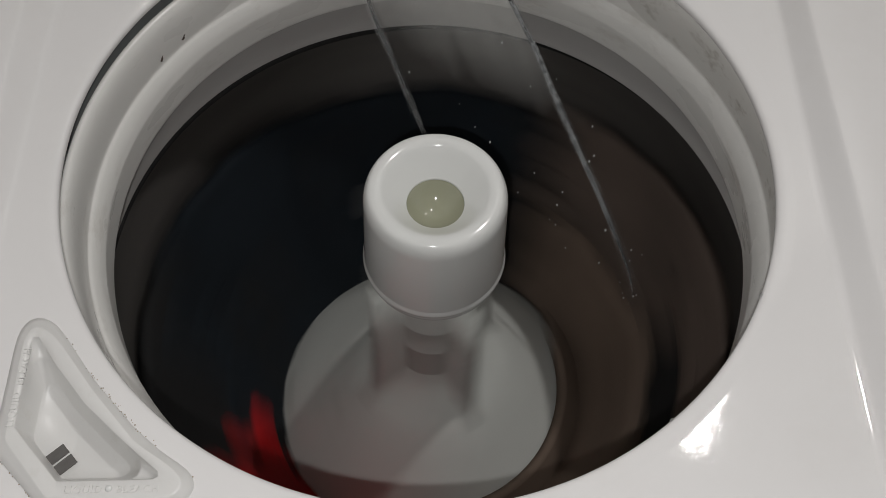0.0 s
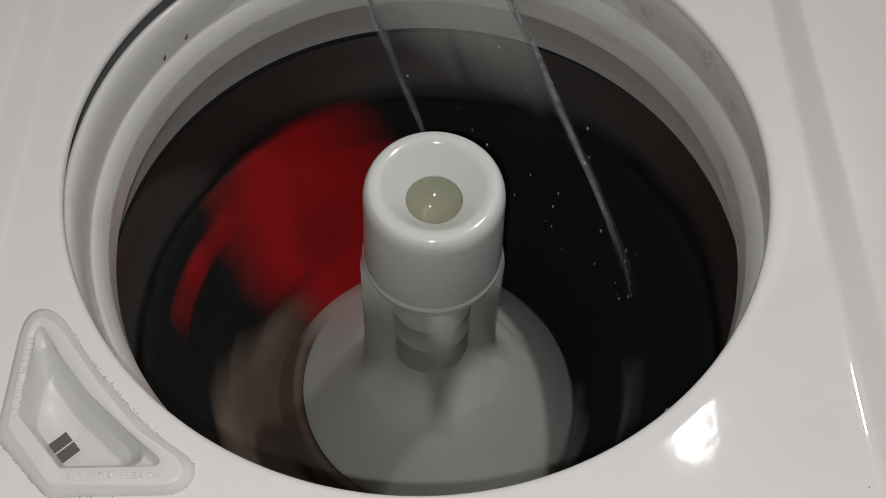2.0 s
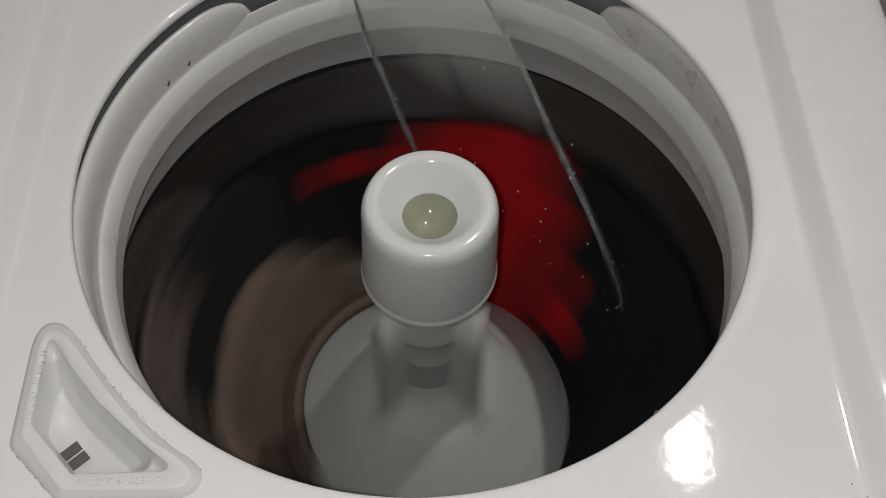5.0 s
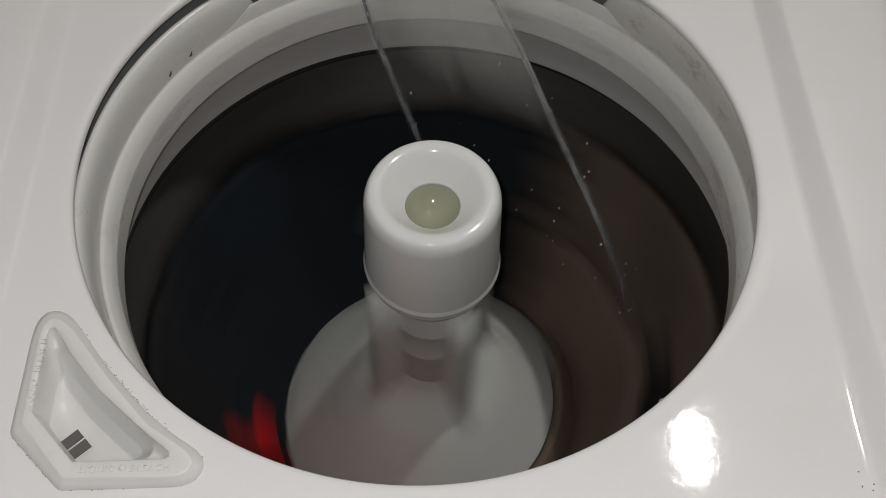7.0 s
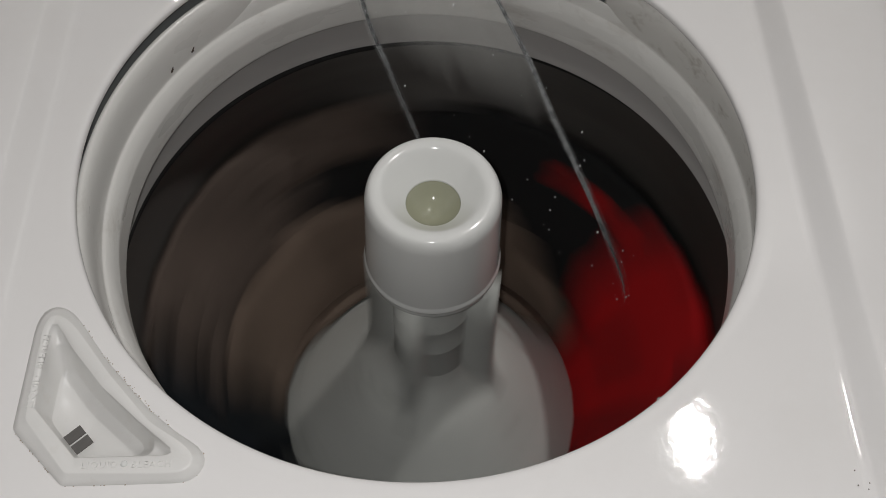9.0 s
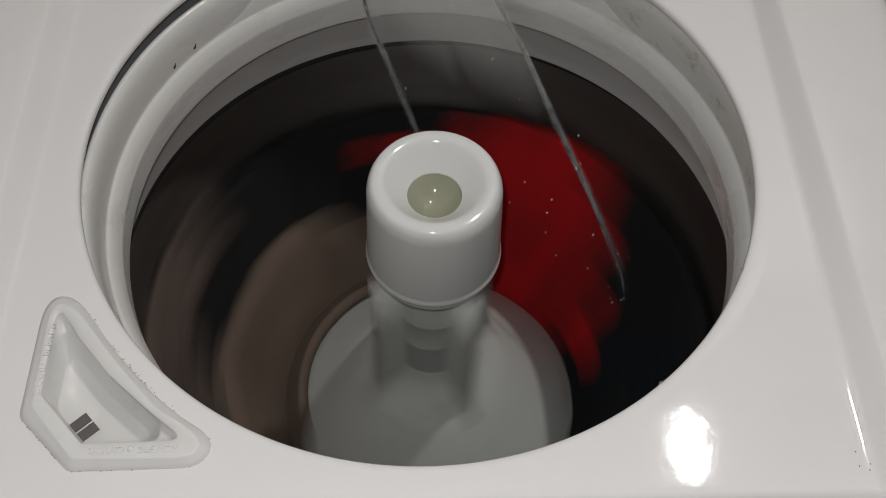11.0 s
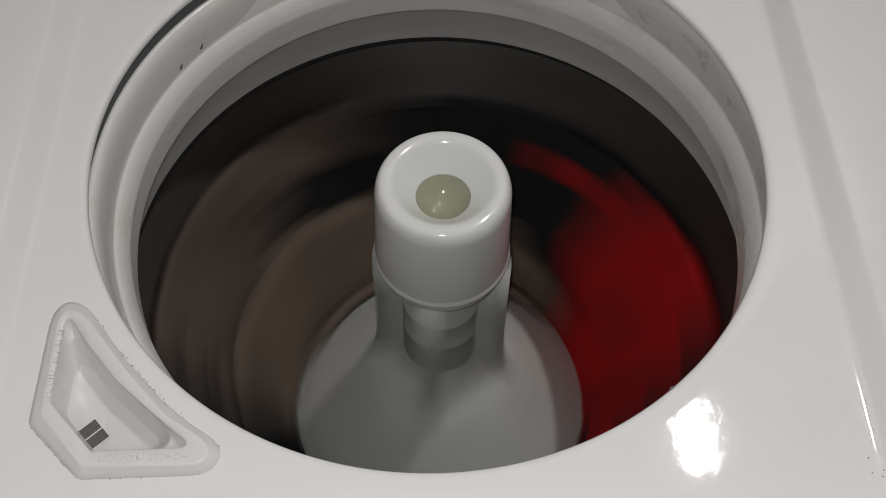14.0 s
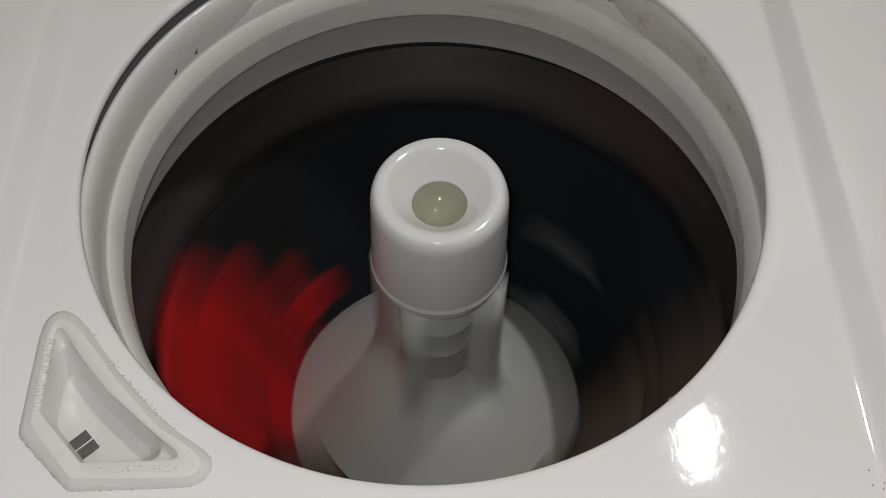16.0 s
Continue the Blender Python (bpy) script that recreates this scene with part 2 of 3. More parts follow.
def inside(x, y, poly):
    hit = False
    for (xa, ya), (xb, yb) in zip(poly, poly[1:] + poly[:1]):
        if (ya > y) != (yb > y) and x < (xb - xa) * (y - ya) / (yb - ya) + xa:
            hit = not hit
    return hit


def build_deck():
    """The pressed steel top: a rolled lip round the opening, a flat well, and raised side borders."""
    bm = bmesh.new()
    lip = rounded([(0.2215, -0.0085), (0.2175, -0.0088), (0.2149, -0.0065), (0.2150, -0.0025), (0.2180, -0.0004), (0.2260, 0.0)], 2)
    angles = sorted({radians(k) for k in range(360)} | {math.atan2(sy, sx) % (2 * math.pi) for sx in (WELL, -WELL) for sy in (WELL_FRONT, BACK)})
    cut = [tuple(0.5 * (a + b) for a, b in zip(p, q)) for p, q in zip(LOOPS[1], LOOPS[2])]
    rings = []
    for a in angles:
        c, s = math.cos(a), math.sin(a)
        far = min(WELL / abs(c) if abs(c) > 1e-6 else 9, (BACK if s > 0 else -WELL_FRONT) / abs(s) if abs(s) > 1e-6 else 9)
        row = [(r * c, r * s, z) for r, z in lip]
        row += [((0.226 + (far - 0.226) * k / 32) * c, (0.226 + (far - 0.226) * k / 32) * s, 0.0) for k in range(1, 33)]
        rings.append([bm.verts.new((x, y, DECK + z)) for x, y, z in row])
    for p, q in zip(rings, rings[1:] + rings[:1]):
        for j in range(len(p) - 1):
            mid = (p[j].co + q[j + 1].co) / 2
            if mid.x < -0.1 and mid.y < -0.09 and inside(mid.x, mid.y, cut):
                continue
            bm.faces.new((p[j], q[j], q[j + 1], p[j + 1]))
    rise = rounded([(0.0, 0.0), (0.0042, 0.0003), (0.0072, 0.0022), (0.0172, 0.0148), (0.0202, 0.0161), (0.036, 0.0163), (0.084, 0.013), (HALF - WELL, 0.005), (HALF - WELL, -0.012)], 2)

    def height(d):
        for (d0, z0), (d1, z1) in zip(rise[:-1], rise[1:]):
            if d0 <= d <= d1 and d1 > d0:
                return z0 + (z1 - z0) * (d - d0) / (d1 - d0)
        return 0.004

    outs = [d for d, z in rise if z > -0.001 or d < 0.05]
    xs = [-WELL - d for d in reversed(outs)] + [-WELL + 2 * WELL * k / 40 for k in range(1, 40)] + [WELL + d for d in outs]
    # the side borders, then the front border with its rounded inner corners
    for sign in (-1, 1):
        cols = [[bm.verts.new((sign * (WELL + d), y, DECK + z)) for d, z in rise] for y in np.linspace(WELL_FRONT, BACK, 9)]
        for p, q in zip(cols[:-1], cols[1:]):
            for j in range(len(rise) - 1):
                bm.faces.new((p[j], p[j + 1], q[j + 1], q[j]) if sign > 0 else (p[j], q[j], q[j + 1], p[j + 1]))
    cols = []
    for x in xs:
        side = max(0.0, abs(x) - WELL)
        cols.append([bm.verts.new((x, WELL_FRONT - min(d, WELL_FRONT - FRONT), DECK + (max(height(side), height(d)) if side < 0.03 else height(side)))) for d in outs])
    for p, q in zip(cols[:-1], cols[1:]):
        for j in range(len(outs) - 1):
            bm.faces.new((p[j], p[j + 1], q[j + 1], q[j]))
    ob = part("top_panel", bm, ENAMEL, machine, "glossy white enamelled top panel with a round opening")
    return ob


build_deck()


def build_cabinet():
    bm = bmesh.new()
    t = 0.012
    for dims in ((-HALF, HALF, FRONT, FRONT + t, 0.03, DECK - 0.013), (-HALF, HALF, BACK - t, BACK, 0.03, DECK - 0.013),
                 (-HALF, -HALF + t, FRONT + t, BACK - t, 0.03, DECK - 0.013), (HALF - t, HALF, FRONT + t, BACK - t, 0.03, DECK - 0.013)):
        box(bm, *dims)
    part("cabinet", bm, ENAMEL, machine, smooth=False)
    for sx in (-1, 1):
        for sy in (-1, 1):
            part("foot", lathe([(0.0, 0.0), (0.022, 0.0), (0.022, 0.012), (0.008, 0.014), (0.008, 0.05)], 20, (sx * 0.3, sy * 0.3)), DARKGAP, machine)


build_cabinet()
RING = (0.0070, -0.0046)
BEAD_LEFT, BEAD_RIGHT = 125.9, 52.4


def build_tub():
    # outer tub under the panel, closed below
    part("outer_tub", lathe([(0.0, -0.52), (0.262, -0.52), (0.262, -0.024), (0.250, -0.0240)], 128, RING, DECK), TUBGREY, machine)
    ring = rounded([(0.2290, -0.0560), (0.2240, -0.0480), (0.2225, -0.0400), (0.2212, -0.0385), (0.2196, -0.0430), (0.2181, -0.0500), (0.2178, -0.0508), (0.2155, -0.0525), (0.2125, -0.0575), (0.2108, -0.0630),
                    (0.2104, -0.0650), (0.2105, -0.0690), (0.2112, -0.0860), (0.2115, -0.0885), (0.2135, -0.0898), (0.2345, -0.0930)], 2)
    part("tub_flange", lathe([(0.2620, -0.0290), (0.2300, -0.0310), (0.2292, -0.0330), (0.2290, -0.0560)], 128, RING, DECK), TUBGREY, machine, "grey flange under the panel's lip")
    part("tub_ring", lathe(ring, 160, RING, DECK), RINGPLASTIC, machine, "stained white plastic tub ring")
    # the bead along both sides of the ring: a sharp outer edge, a rounded crest and a steep inner flank, sunk in at the back
    section = rounded([(0.2280, -0.0520), (0.2278, -0.0225), (0.2272, -0.0184), (0.2252, -0.0177), (0.2226, -0.0188), (0.2204, -0.0228), (0.2191, -0.0295), (0.2185, -0.0375), (0.2182, -0.0520)], 2)
    for a0, a1, mat, label in ((BEAD_LEFT, 262.0, RINGPLASTIC, "white bead with a sharp outer edge"), (-82.0, BEAD_RIGHT, BEAD, "white bead with brown grime")):
        bm = bmesh.new()
        n = 110
        rows = []
        for k in range(n + 1):
            u = k / n
            a = radians(a0 + (a1 - a0) * u)
            away = (1 - u) if a0 < 0 else u
            end = min(1.0, away * n / 9)
            size = max(0.04, math.sqrt(1 - (1 - end) ** 2))
            row = []
            for r, z in section:
                r, z = 0.2232 + (r - 0.2232) * size, -0.0400 + (z + 0.0400) * size
                row.append(bm.verts.new((RING[0] + r * math.cos(a), RING[1] + r * math.sin(a), DECK + z)))
            rows.append(row)
        for p, q in zip(rows[:-1], rows[1:]):
            for j in range(len(section) - 1):
                bm.faces.new((p[j], q[j], q[j + 1], p[j + 1]))
        bm.faces.new(rows[0]), bm.faces.new(rows[-1])
        part("ring_bead", bm, mat, machine, label)
    bal = rounded([(0.2345, -0.0935), (0.2345, -0.0975), (0.2348, -0.1180), (0.2340, -0.1330), (0.2318, -0.1405), (0.2316, -0.1415), (0.2335, -0.1422), (0.2420, -0.1424)], 2)
    part("balance_ring", lathe(bal, 160, RING, DECK), BALANCE, machine, "grey plastic ring above the basket")


build_tub()


# the parts that spin have their origin on the drum's axis, at the panel's height
def pivot(name, bm, mat, parent=None, label=""):
    ob = part(name, bm, mat, parent, label)
    ob.location = (AXIS[0], AXIS[1], DECK)
    return ob


basket = pivot("basket", lathe([(0.0, -0.475), (0.15, -0.475), (0.228, -0.465), (0.2355, -0.450), (0.2365, -0.152), (0.2366, -0.1480),
                                (0.2385, -0.1468), (0.2405, -0.152), (0.2395, -0.455), (0.229, -0.48), (0.0, -0.48)], 160), STEEL, machine, "dull steel spin basket")

# a dark strip paints the shade of the gap between balance ring and basket
part("gap_shade", lathe([(0.2400, -0.1427), (0.2360, -0.1428), (0.2359, -0.1505), (0.2364, -0.1515), (0.2400, -0.1516)], 128), DARKGAP, basket, "near-black strip painted as the shade in the gap above the basket")

BELL = [(0.0320, -0.268), (0.0360, -0.281), (0.0440, -0.292), (0.0540, -0.301), (0.0660, -0.311), (0.0835, -0.331), (0.1035, -0.355), (0.1250, -0.379),
        (0.1495, -0.410), (0.1690, -0.440), (0.1790, -0.472)]
bell = rounded(BELL, 2)
agitator = pivot("agitator", lathe(bell, 96), BELLPLASTIC, machine, "white plastic agitator with a flared skirt")
ribs = [(0.0310, -0.118)]
for z in (-0.190, -0.226):
    ribs += [(0.0313, z + 0.0012), (0.03155, z + 0.0006), (0.03155, z - 0.0006), (0.0314, z - 0.0012)]
part("neck", lathe(ribs + [(0.0318, -0.284), (0.0330, -0.300)], 64), NECK, agitator, "grey ribbed plastic neck under the cap")
cap_profile = rounded([(0.0188, -0.0545), (0.0187, -0.0512), (0.0195, -0.0505), (0.0265, -0.0427), (0.0330, -0.0354), (0.0358, -0.0336), (0.0395, -0.0331), (0.0435, -0.0345),
                       (0.0465, -0.0410), (0.0470, -0.0500), (0.0487, -0.1000), (0.0492, -0.1140)], 2)
cap_profile += rounded([(0.0501, -0.1160), (0.0505, -0.1182), (0.0498, -0.1202), (0.0482, -0.1210), (0.0484, -0.1270), (0.0470, -0.1292), (0.0350, -0.1295)], 1)
part("cap", lathe(cap_profile, 96), CAPPLASTIC, agitator, "glossy white dispenser cap")
part("cup", lathe([(0.0187 * k / 12, -0.0640 + 0.0118 * (k / 12) ** 2) for k in range(13)], 64), LINER, agitator, "yellowish inner cup")


def vane(angle):
    """One upright blade that runs from the neck down over the skirt."""
    bm = bmesh.new()
    c, s = math.cos(angle), math.sin(angle)
    line = [(0.0525, -0.1320), (0.0535, -0.195), (0.0540, -0.250), (0.0555, -0.272), (0.0580, -0.288), (0.0630, -0.302), (0.0710, -0.316), (0.0780, -0.331)]
    foot = [(0.026, -0.1320), (0.028, -0.195), (0.029, -0.250), (0.030, -0.280), (0.036, -0.302), (0.048, -0.314), (0.060, -0.324), (0.072, -0.334)]
    sides = []
    for wide, rows in ((0.0065, foot), (0.0050, line)):
        for sign in (-1, 1):
            row = []
            for k, (r, z) in enumerate(rows):
                w = sign * max(0.0032, wide + (0.003 if k in (2, 3, 4) else 0.0) - 0.0006 * k)
                row.append(bm.verts.new((r * c - w * s, r * s + w * c, z)))
            sides.append(row)
    a, b, d, e = sides
    for j in range(len(line) - 1):
        bm.faces.new((a[j], a[j + 1], d[j + 1], d[j]))
        bm.faces.new((b[j], e[j], e[j + 1], b[j + 1]))
        bm.faces.new((d[j], d[j + 1], e[j + 1], e[j]))
    bm.faces.new((a[0], d[0], e[0], b[0])), bm.faces.new((a[-1], b[-1], e[-1], d[-1]))
    return bm


for k in range(4):
    part("vane", vane(radians(67 + 90 * k)), BELLPLASTIC, agitator)


# ---------------------------------------------------------------- bleach tray in the panel
def build_dispenser():
    outer, crest, inner, shelf, bottom = LOOPS
    def mix(p, q, u):
        return [tuple(a + (b - a) * u for a, b in zip(x, y)) for x, y in zip(p, q)]
    levels = [(outer, -0.0015), (mix(outer, crest, 0.03), 0.0007), (mix(outer, crest, 0.5), 0.0033), (mix(outer, crest, 0.93), 0.0056), (crest, 0.0060), (mix(crest, inner, 0.08), 0.0062),
              (mix(crest, inner, 0.93), 0.0057), (inner, 0.0050), (mix(inner, shelf, 0.06), 0.0010), (mix(inner, shelf, 0.85), -0.0012), (shelf, -0.0022),
              (mix(shelf, bottom, 0.10), -0.0050), (mix(shelf, bottom, 0.88), -0.0145), (bottom, -0.0160)]
    bm = bmesh.new()
    rings = [[bm.verts.new((x, y, DECK + z)) for x, y in pts] for pts, z in levels]
    for p, q in zip(rings[:-1], rings[1:]):
        for k in range(len(p)):
            bm.faces.new((p[k], p[(k + 1) % len(p)], q[(k + 1) % len(p)], q[k]))
    bm.faces.new(rings[-1])
    tray = part("bleach_tray", bm, TRAY, machine, "recessed white plastic liquid bleach tray")
    # two slanted drain slots in its floor
    for k in (0, 1):
        bm = bmesh.new()
        box(bm, -0.0063, 0.0063, -0.0030, 0.0030, -0.0004, 0.0004)
        ob = part("drain_slot", bm, SLOT, tray, "dark drain slot", smooth=False)
        ob.matrix_basis = pose(-0.1915 + 0.0050 * k, -0.1826 - 0.0054 * k, DECK - 0.0155, 0, 0, 42)
    # raised words on two sides
    for words, m in (("LIQUID  BLEACH", pose(-0.2083, -0.1745, DECK + 0.0057, 0, 0, 88)), ("LIQUID", pose(-0.1770, -0.2085, DECK + 0.0058, 0, 0, 0.5)),
                     ("BLEACH", pose(-0.1510, -0.2083, DECK + 0.0058, 0, 0, 0.5))):
        cu = bpy.data.curves.new("lettering", "FONT")
        cu.body, cu.size, cu.extrude, cu.space_character = words, 0.0052, 0.0007, 1.15
        tmp = new("lettering", cu)
        me = bpy.data.meshes.new_from_object(tmp.evaluated_get(bpy.context.evaluated_depsgraph_get()))
        bpy.data.objects.remove(tmp)
        me.materials.clear()
        me.materials.append(TRAY)
        ob = new("lettering", me)
        ob.parent = tray
        ob.matrix_basis = m
    part("emblem", lathe([(0.0, 0.0072), (0.0014, 0.0072), (0.0018, 0.0060)], 20, (-0.1548, -0.2062), DECK), CAPPLASTIC, tray)


build_dispenser()


# ---------------------------------------------------------------- laundry
def wave(a, r, seed):
    return noise.noise(Vector((3.2 * math.cos(a) + seed, 3.2 * math.sin(a), 14 * r))) + 0.5 * noise.noise(Vector((9 * math.cos(a), 9 * math.sin(a) + seed, 22 * r)))


def piece(name, mat, parent, a0, a1, r0, r1, lift, seed, jag, fold, lead, trail, inner=0.0, over=False):
    """One crumpled piece of cloth pressed outward round the drum, from a0 to a1 degrees."""
    bm = bmesh.new()
    nu, nv = max(24, int((a1 - a0) / 1.6)), 30
    grid = []
    for i in range(nu + 1):
        u = i / nu
        row = []
        for j in range(nv + 1):
            v = j / nv
            ragged = jag * (noise.noise(Vector((7 * v, seed, 0.3))) * (1 - u) + noise.noise(Vector((7 * v, seed + 5, 0.3))) * u)
            slant = max(0.0, v - 0.5) * 2 * (lead * (1 - u) + trail * u)
            a = radians(a0 + (a1 - a0) * u + ragged + slant + max(0.0, 0.5 - v) * 2 * inner * u)
            rim = 1 + 0.10 * noise.noise(Vector((5 * u, seed, 2.0)))
            r = min(r0 + (r1 - r0) * v * (rim if r1 < 0.21 else 1), 0.2335)
            z = LOW + (HIGH - LOW) * (r - 0.142) / 0.0915 + lift
            z += fold * wave(a, r, seed) + 0.4 * fold * math.sin(26 * a + 60 * r + seed)
            edge = min(u, 1 - u) * nu / 4
            edge = min(edge, (v * nv / 3) if r0 > 0.135 else 9, ((1 - v) * nv / 3) if r1 < 0.225 else 9)
            z -= 0.018 * max(0.0, 1 - edge) ** 2
            z = max(z, np.interp(r, [p[0] for p in BELL[3:]], [p[1] for p in BELL[3:]]) + 0.005) if r < 0.165 and over else z
            row.append(bm.verts.new((r * math.cos(a), r * math.sin(a), z)))
        grid.append(row)
    for p, q in zip(grid[:-1], grid[1:]):
        for j in range(nv):
            bm.faces.new((p[j], q[j], q[j + 1], p[j + 1]))
    ob = part(name, bm, mat, parent)
    so = ob.modifiers.new("thickness", "SOLIDIFY")
    so.thickness, so.offset = 0.010, -1.0


def garment(name, mat, label, category, pieces, seed, jag=10.0, fold=0.016):
    """A wet garment of several pieces: name, from and to in degrees, inner and outer radius, lift, slants of its two ends."""
    thing = tagged(new(name), label, category, group="laundry in the drum")
    thing.location = (AXIS[0], AXIS[1], DECK)
    for k, (part_name, a0, a1, r0, r1, lift, lead, trail, *more) in enumerate(pieces):
        piece(part_name, mat, thing, a0, a1, r0, r1, lift, seed + 0.7 * k, jag, fold, lead, trail, *more)
    return thing


LOW, HIGH = -0.425, -0.236
LOAD = [
    garment("black_trousers", BLACK, "black wet cotton trousers packed round the drum", "clothes",
            [("leg", 150, 250, 0.122, 0.2335, 0.0, 0, 0), ("leg", 235, 332, 0.122, 0.2335, 0.004, 0, 0)], 3.0),
    garment("black_shirt", BLACK, "crumpled black wet shirt in the drum", "clothes",
            [("body", -58, 70, 0.122, 0.2335, 0.0, 0, 0), ("sleeve", 55, 160, 0.122, 0.2335, 0.004, 0, 0)], 8.0),
    garment("jeans", NAVY, "dark navy wet jeans along the drum wall", "clothes",
            [("leg", 190, 240, 0.132, 0.2335, 0.010, 0, 0), ("leg", 228, 286, 0.132, 0.2335, 0.013, 0, 0)], 15.0),
    garment("navy_shirt", NAVY, "dark navy wet shirt beside the agitator", "clothes", [("body", 288, 316, 0.130, 0.190, 0.008, 0, 0), ("sleeve", 292, 312, 0.184, 0.222, 0.009, 0, 0)], 21.0),
    garment("brown_towel", BROWN, "brown wet towel wound round the agitator", "towel", [("body", 28, 178, 0.116, 0.187, 0.034, 48, 0, -38.0, True)], 27.0, jag=6, fold=0.011),
    garment("brown_shirt", UMBER, "dark brown wet shirt pressed on the drum wall", "clothes",
            [("body", 128, 182, 0.191, 0.2335, 0.030, 0, 0), ("sleeve", 100, 134, 0.214, 0.2335, 0.028, 0, 0)], 33.0, fold=0.011),
    garment("red_shirt", RED, "bright red wet cotton shirt in the drum", "clothes",
            [("body", -37, 29, 0.143, 0.2295, 0.010, 31, -8, -12), ("cuff", -43, -26, 0.156, 0.176, 0.012, 10, 0), ("sleeve", 13, 48, 0.2150, 0.2180, 0.008, 0, 0)], 41.0, jag=4),
    garment("grey_sock", PALE, "pale grey wet sock against the agitator", "sock", [("body", 208, 230, 0.135, 0.153, 0.019, 0, 0), ("cuff", 216, 230, 0.184, 0.188, 0.014, 0, 0)], 52.0, jag=8),
]

# ---------------------------------------------------------------- water
LEFT_PATH = spline([(-0.050, 0.2070, -0.034), (-0.044, 0.196, -0.047), (-0.035, 0.178, -0.072), (-0.018, 0.160, -0.115), (0.000, 0.150, -0.175), (0.010, 0.146, -0.215)], 40)
RIGHT_PATH = spline([(0.046, 0.2085, -0.034), (0.058, 0.196, -0.047), (0.086, 0.150, -0.075), (0.112, 0.103, -0.110), (0.146, 0.060, -0.165), (0.173, 0.036, -0.225), (0.184, 0.026, -0.270)], 60)


def rope(path, seed, wide0, wide1, parent):
    """A strand of many fine threads that weave round one path and spread as they fall."""
    rng = random.Random(seed)
    bm = bmesh.new()
    for thread in range(46):
        a, lean = rng.uniform(0, 6.28), min(1.5, abs(rng.gauss(0, 0.8)))
        first, last = rng.uniform(0, 0.22), rng.uniform(0.75, 1.0)
        r = rng.uniform(0.00025, 0.00060)
        pts, radii = [], []
        for k, p in enumerate(path):
            u = k / (len(path) - 1)
            if first <= u <= last:
                w = (wide0 + (wide1 - wide0) * u) * lean
                b = a + 2.0 * noise.noise(Vector((4 * u, thread, seed)))
                pts.append((p.x + w * math.cos(b), p.y + 0.5 * w * math.sin(b), p.z + 0.6 * w * math.sin(b)))
                radii.append(r * (0.55 + 0.9 * abs(noise.noise(Vector((14 * u, thread, 3.0))))) * min(1.0, 0.2 + 6 * (last - u)))
        one = tube(pts, radii, 6)
        me = bpy.data.meshes.new("thread")
        one.to_mesh(me)
        one.free()
        bm.from_mesh(me)
        bpy.data.meshes.remove(me)
    return part("strand", bm, ROPEWATER, parent, "bright fuzzy strand of falling water")


def sheet_of_water(parent):
    """The thin fan between the two strands, a millimetre thick, thinning out below."""
    bm = bmesh.new()
    uv = bm.loops.layers.uv.new("flow")
    n, m = 34, 24
    for side in (0.0, 0.0008):
        grid = []
        for j in range(n + 1):
            v = j / n
            row = []
            for i in range(m + 1):
                u = i / m
                reach = v * (0.60 + 0.10 * noise.noise(Vector((11 * u, 3.0, 0.0))) + 0.14 * u)
                fa, fb = reach * 0.98 * 39, reach * 0.80 * 59
                a = LEFT_PATH[int(fa)].lerp(LEFT_PATH[min(int(fa) + 1, 39)], fa % 1)
                b = RIGHT_PATH[int(fb)].lerp(RIGHT_PATH[min(int(fb) + 1, 59)], fb % 1)
                p = a.lerp(b, u) + Vector((0, side - 0.006 * math.sin(math.pi * u), 0.0012 * noise.noise(Vector((5 * u, 2 * v, 1)))))
                row.append(bm.verts.new(p))
            grid.append(row)
        for j in range(n):
            for i in range(m):
                f = bm.faces.new((grid[j][i], grid[j][i + 1], grid[j + 1][i + 1], grid[j + 1][i]))
                for lp, (x, y) in zip(f.loops, ((i, j), (i + 1, j), (i + 1, j + 1), (i, j + 1))):
                    lp[uv].uv = (x / m, y / n)
    return part("sheet", bm, WATER, parent, "thin clear sheet between the strands")


def blob(bm, x, y, z, r, flat=1.0, seed=0):
    """A small uneven lump."""
    rng = random.Random(seed)
    m = Matrix.Translation((x, y, z)) @ Matrix.Rotation(rng.uniform(0, 6.28), 4, "Z") @ Matrix.Diagonal((r * rng.uniform(0.7, 1.5), r, r * flat, 1))
    bmesh.ops.create_icosphere(bm, subdivisions=1, radius=1.0, matrix=m)


def spray(count, seed, parent):
    rng = random.Random(seed)
    bm = bmesh.new()
    for k in range(count):
        u, v = rng.random(), rng.random() ** 0.7
        a, b = LEFT_PATH[int(v * 39)], RIGHT_PATH[int(v * 59)]
        u = u if rng.random() < 0.75 else 0.9 + 0.2 * u
        p = a.lerp(b, u)
        blob(bm, p.x + rng.uniform(-0.006, 0.006), p.y + rng.uniform(-0.006, 0.006), p.z + rng.uniform(-0.01, 0.01), rng.uniform(0.0003, 0.0008), rng.uniform(1.2, 3.0), k)
    return tagged(part("drops", bm, SPARKWATER, parent), "loose bright drops round the running water", kind="stuff")


stream = tagged(new("water_stream"), "fan of running water from the inlet, two strands at its edges", "water")
stream.location = (0, 0, DECK)
STREAM = [rope(LEFT_PATH, 1, 0.0016, 0.0026, stream), rope(RIGHT_PATH, 2, 0.0018, 0.0030, stream), sheet_of_water(stream), spray(44, 5, stream)]


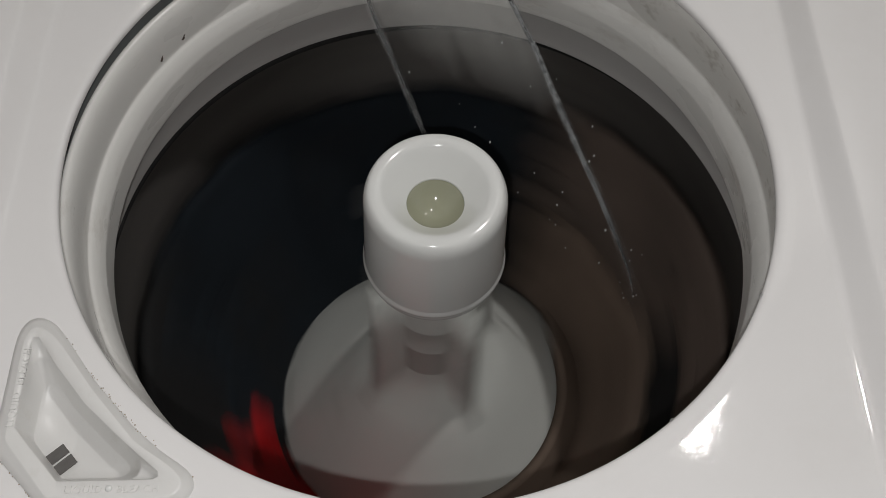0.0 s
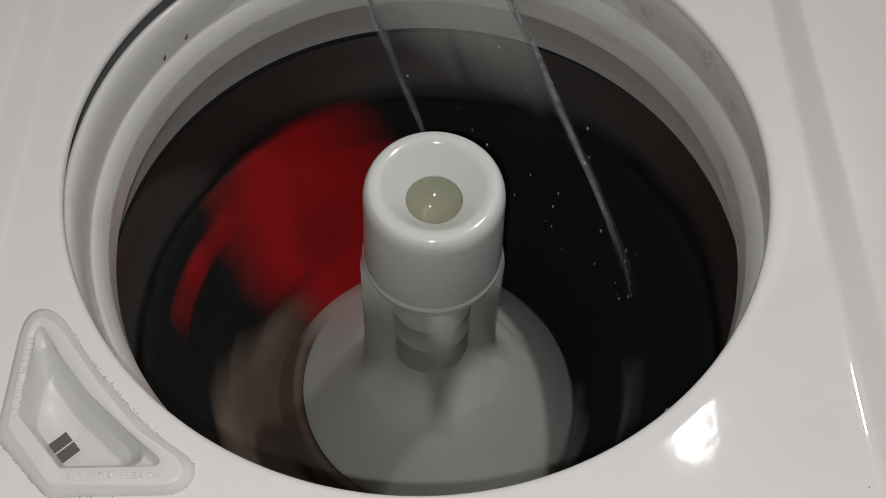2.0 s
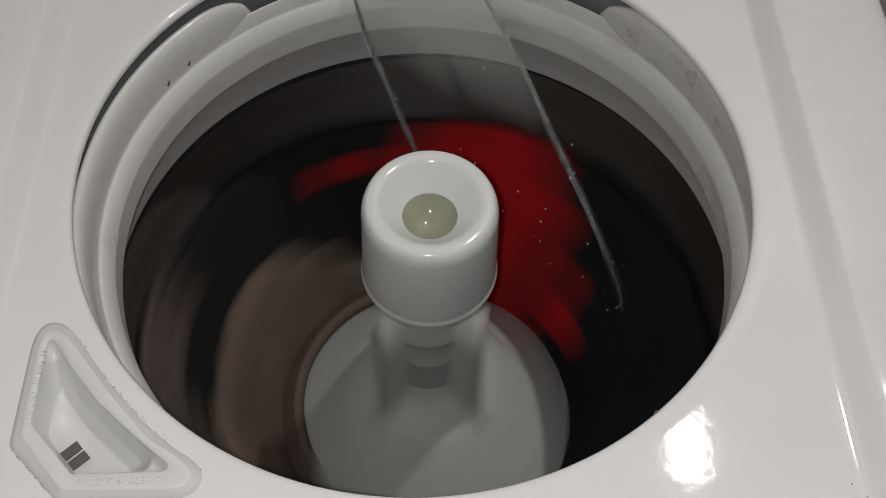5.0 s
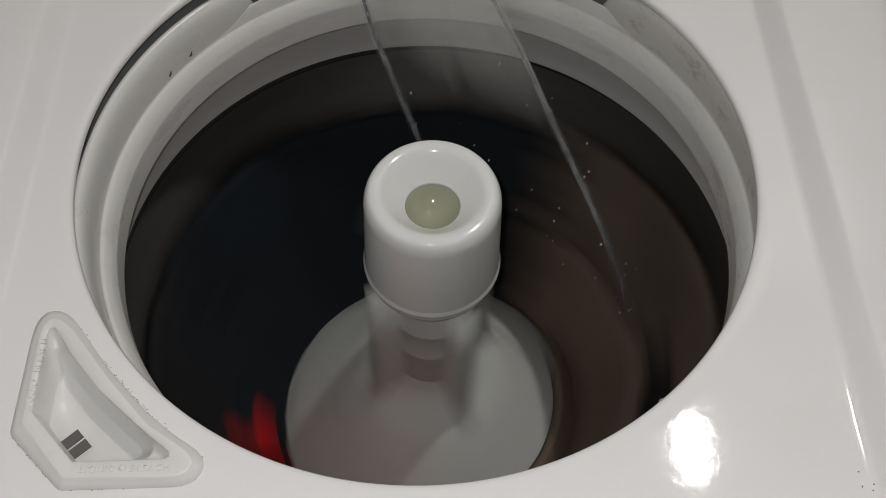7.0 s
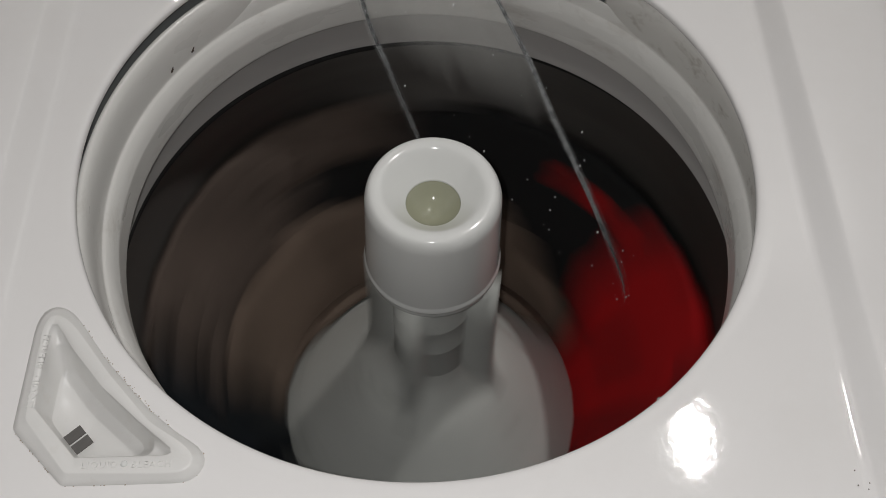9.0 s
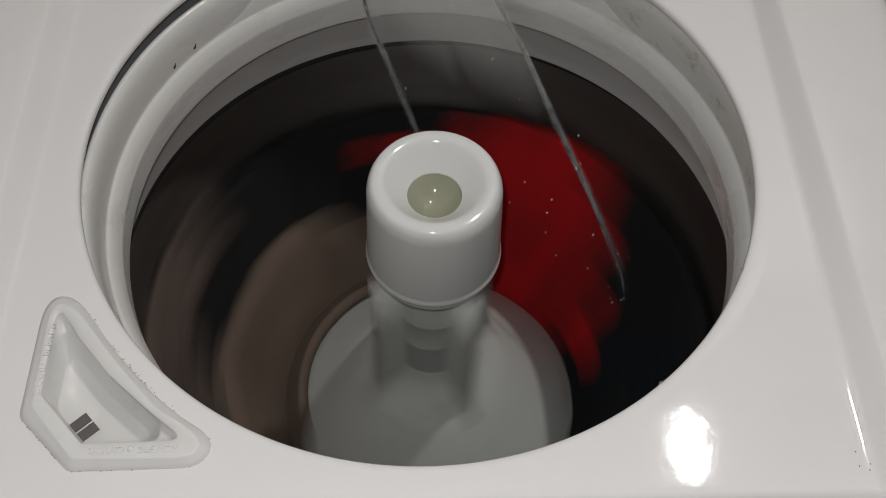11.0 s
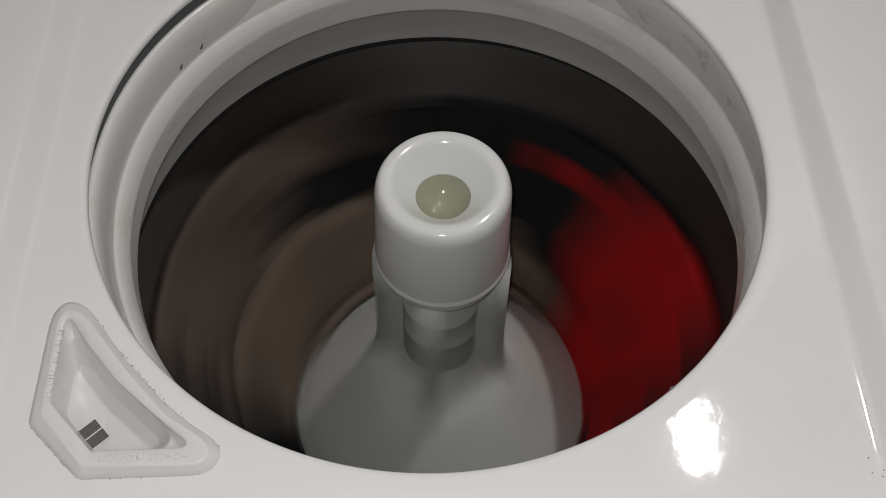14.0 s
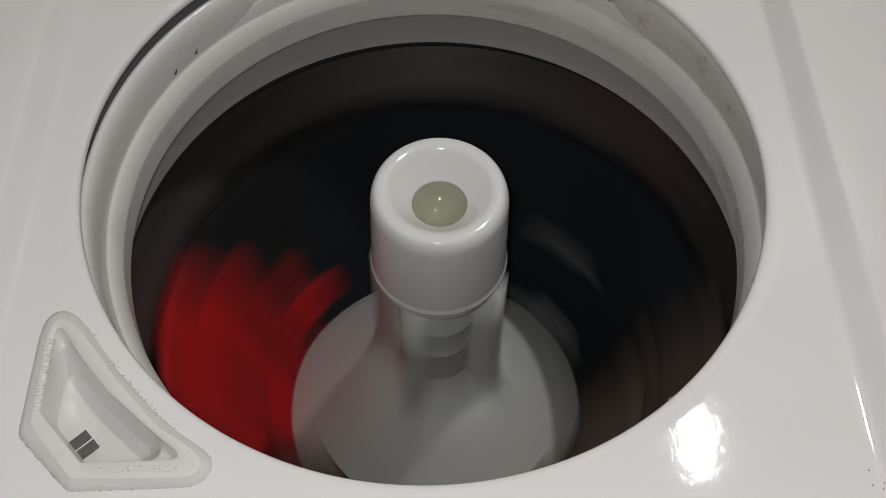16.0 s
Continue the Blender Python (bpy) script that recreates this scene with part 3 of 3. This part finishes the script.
# ---------------------------------------------------------------- dirt, chips and drops on the panel
def dirt_line():
    rng = random.Random(11)
    bm = bmesh.new()
    outer = LOOPS[0]
    n = len(outer)
    for k in range(62):
        w = -17 + 43 * rng.betavariate(1.5, 1.3)
        i = math.floor(w)
        p, q = outer[i % n], outer[(i + 1) % n]
        x, y = p[0] + (q[0] - p[0]) * (w - i), p[1] + (q[1] - p[1]) * (w - i)
        s = 1 + rng.gauss(0.0, 0.0030)
        blob(bm, x * s, y * s, DECK + (0.0012 if s > 1 else 0.0003), rng.uniform(0.00012, 0.00045), 0.5, k)
    for k in range(26):
        i = rng.randint(60, 136)
        x, y = outer[i % len(outer)]
        blob(bm, x, y, DECK + 0.0003, rng.uniform(0.0002, 0.0005), 0.5, k)
    tagged(part("dirt_specks", bm, DIRT), "brown grime specks along the tray's edge", "dirt", kind="stuff")


def chips():
    bm = bmesh.new()
    spots = ((0.2310, -0.2128), (0.2311, -0.2209), (0.2375, -0.2198), (0.2362, -0.2231))
    for k, (x, y) in enumerate(spots):
        blob(bm, x, y, DECK + 0.0003, 0.0004, 0.5, k)
    for k, (a, r, z) in enumerate(((148.7, 0.2188, -0.0461), (142.7, 0.2188, -0.0455))):
        b = radians(a)
        for d in range(5):
            blob(bm, RING[0] + r * math.cos(b - 0.0022 * d), RING[1] + r * math.sin(b - 0.0022 * d), DECK + z + 0.0006 * d, 0.0013 - 0.0001 * d, 0.8, k + d)
    tagged(part("rust_chips", bm, RUST), "small dark rust chips on the white enamel and ring", "rust", kind="stuff")


def wet_spots():
    bm = bmesh.new()
    for k, a in enumerate((-26.5, -52.0)):
        b = radians(a)
        blob(bm, 0.2153 * math.cos(b), 0.2153 * math.sin(b), DECK - 0.003, 0.0013, 1.0, k)
    tagged(part("rim_drops", bm, DROP), "clear water drops on the rolled lip", "water", kind="stuff")


dirt_line()
chips()
wet_spots()

# ---------------------------------------------------------------- motion of the drum and the water
# seconds and the drum's turn in degrees: it speeds up from 157 to 202 turns a minute
SPIN = [
    (0, 236.4), (0.5, -237.0), (1, -711.2), (1.5, -1196.0),
    (2, -1677.6), (2.5, -2164.3), (3, -2646.0), (3.5, -3143.5),
    (4, -3635.7), (4.5, -4122.4), (5, -4610.5), (5.5, -5100.9),
    (6, -5596.4), (6.5, -6096.1), (7, -6606.8), (7.5, -7122.4),
    (8, -7637.6), (8.5, -8151.0), (9, -8638.0), (9.5, -9162.3),
    (10, -9680.8), (10.5, -10208.4), (11, -10744.1), (11.5, -11280.6),
    (12, -11828.8), (12.5, -12378.0), (13, -12910.0), (13.5, -13460.0),
    (14, -14028.6), (14.5, -14603.2), (15, -15188.1), (15.5, -15784.3),
    (16, -16381.0),
]


def turn_at(t):
    ts, vs = [k[0] for k in SPIN], [k[1] for k in SPIN]
    i = min(max(int(t * 2), 0), len(ts) - 2)
    f = (t - ts[i]) / 0.5
    m0 = (vs[i + 1] - vs[i - 1]) / 2 if i > 0 else vs[1] - vs[0]
    m1 = (vs[i + 2] - vs[i]) / 2 if i + 2 < len(vs) else vs[-1] - vs[-2]
    return ((2 * f ** 3 - 3 * f ** 2 + 1) * vs[i] + (f ** 3 - 2 * f ** 2 + f) * m0 + (3 * f ** 2 - 2 * f ** 3) * vs[i + 1] + (f ** 3 - f ** 2) * m1)


def motions():
    steps = [k / FPS for k in range(16 * FPS + 1)]
    rows = [(t, pose(AXIS[0], AXIS[1], DECK, 0, 0, turn_at(t))) for t in steps]
    for ob in [basket, agitator] + LOAD:
        walk(ob, rows)
    # the strands shiver while the water runs, and all of it falls into the drum when the valve shuts
    for k, ob in enumerate(STREAM):
        rng = random.Random(30 + k)
        amount = 3.0 if k == 3 else 1.0
        path = []
        for j in range(111):
            path.append((j / 10, pose(rng.uniform(-0.0012, 0.0012) * amount, rng.uniform(-0.0012, 0.0012) * amount, rng.uniform(-0.002, 0.002) * amount, 0, 0, rng.uniform(-0.4, 0.4) * amount)))
        walk(ob, path + [(16.0, pose(0, 0, 0))])
    walk(stream, [(0.0, pose(0, 0, DECK)), (11.0, pose(0, 0, DECK)), (11.1, pose(0, 0, DECK - 0.05)), (11.2, pose(0, -0.01, DECK - 0.2)), (11.3, pose(0, -0.02, DECK - 0.42)), (16.0, pose(0, -0.02, DECK - 0.42))])


motions()
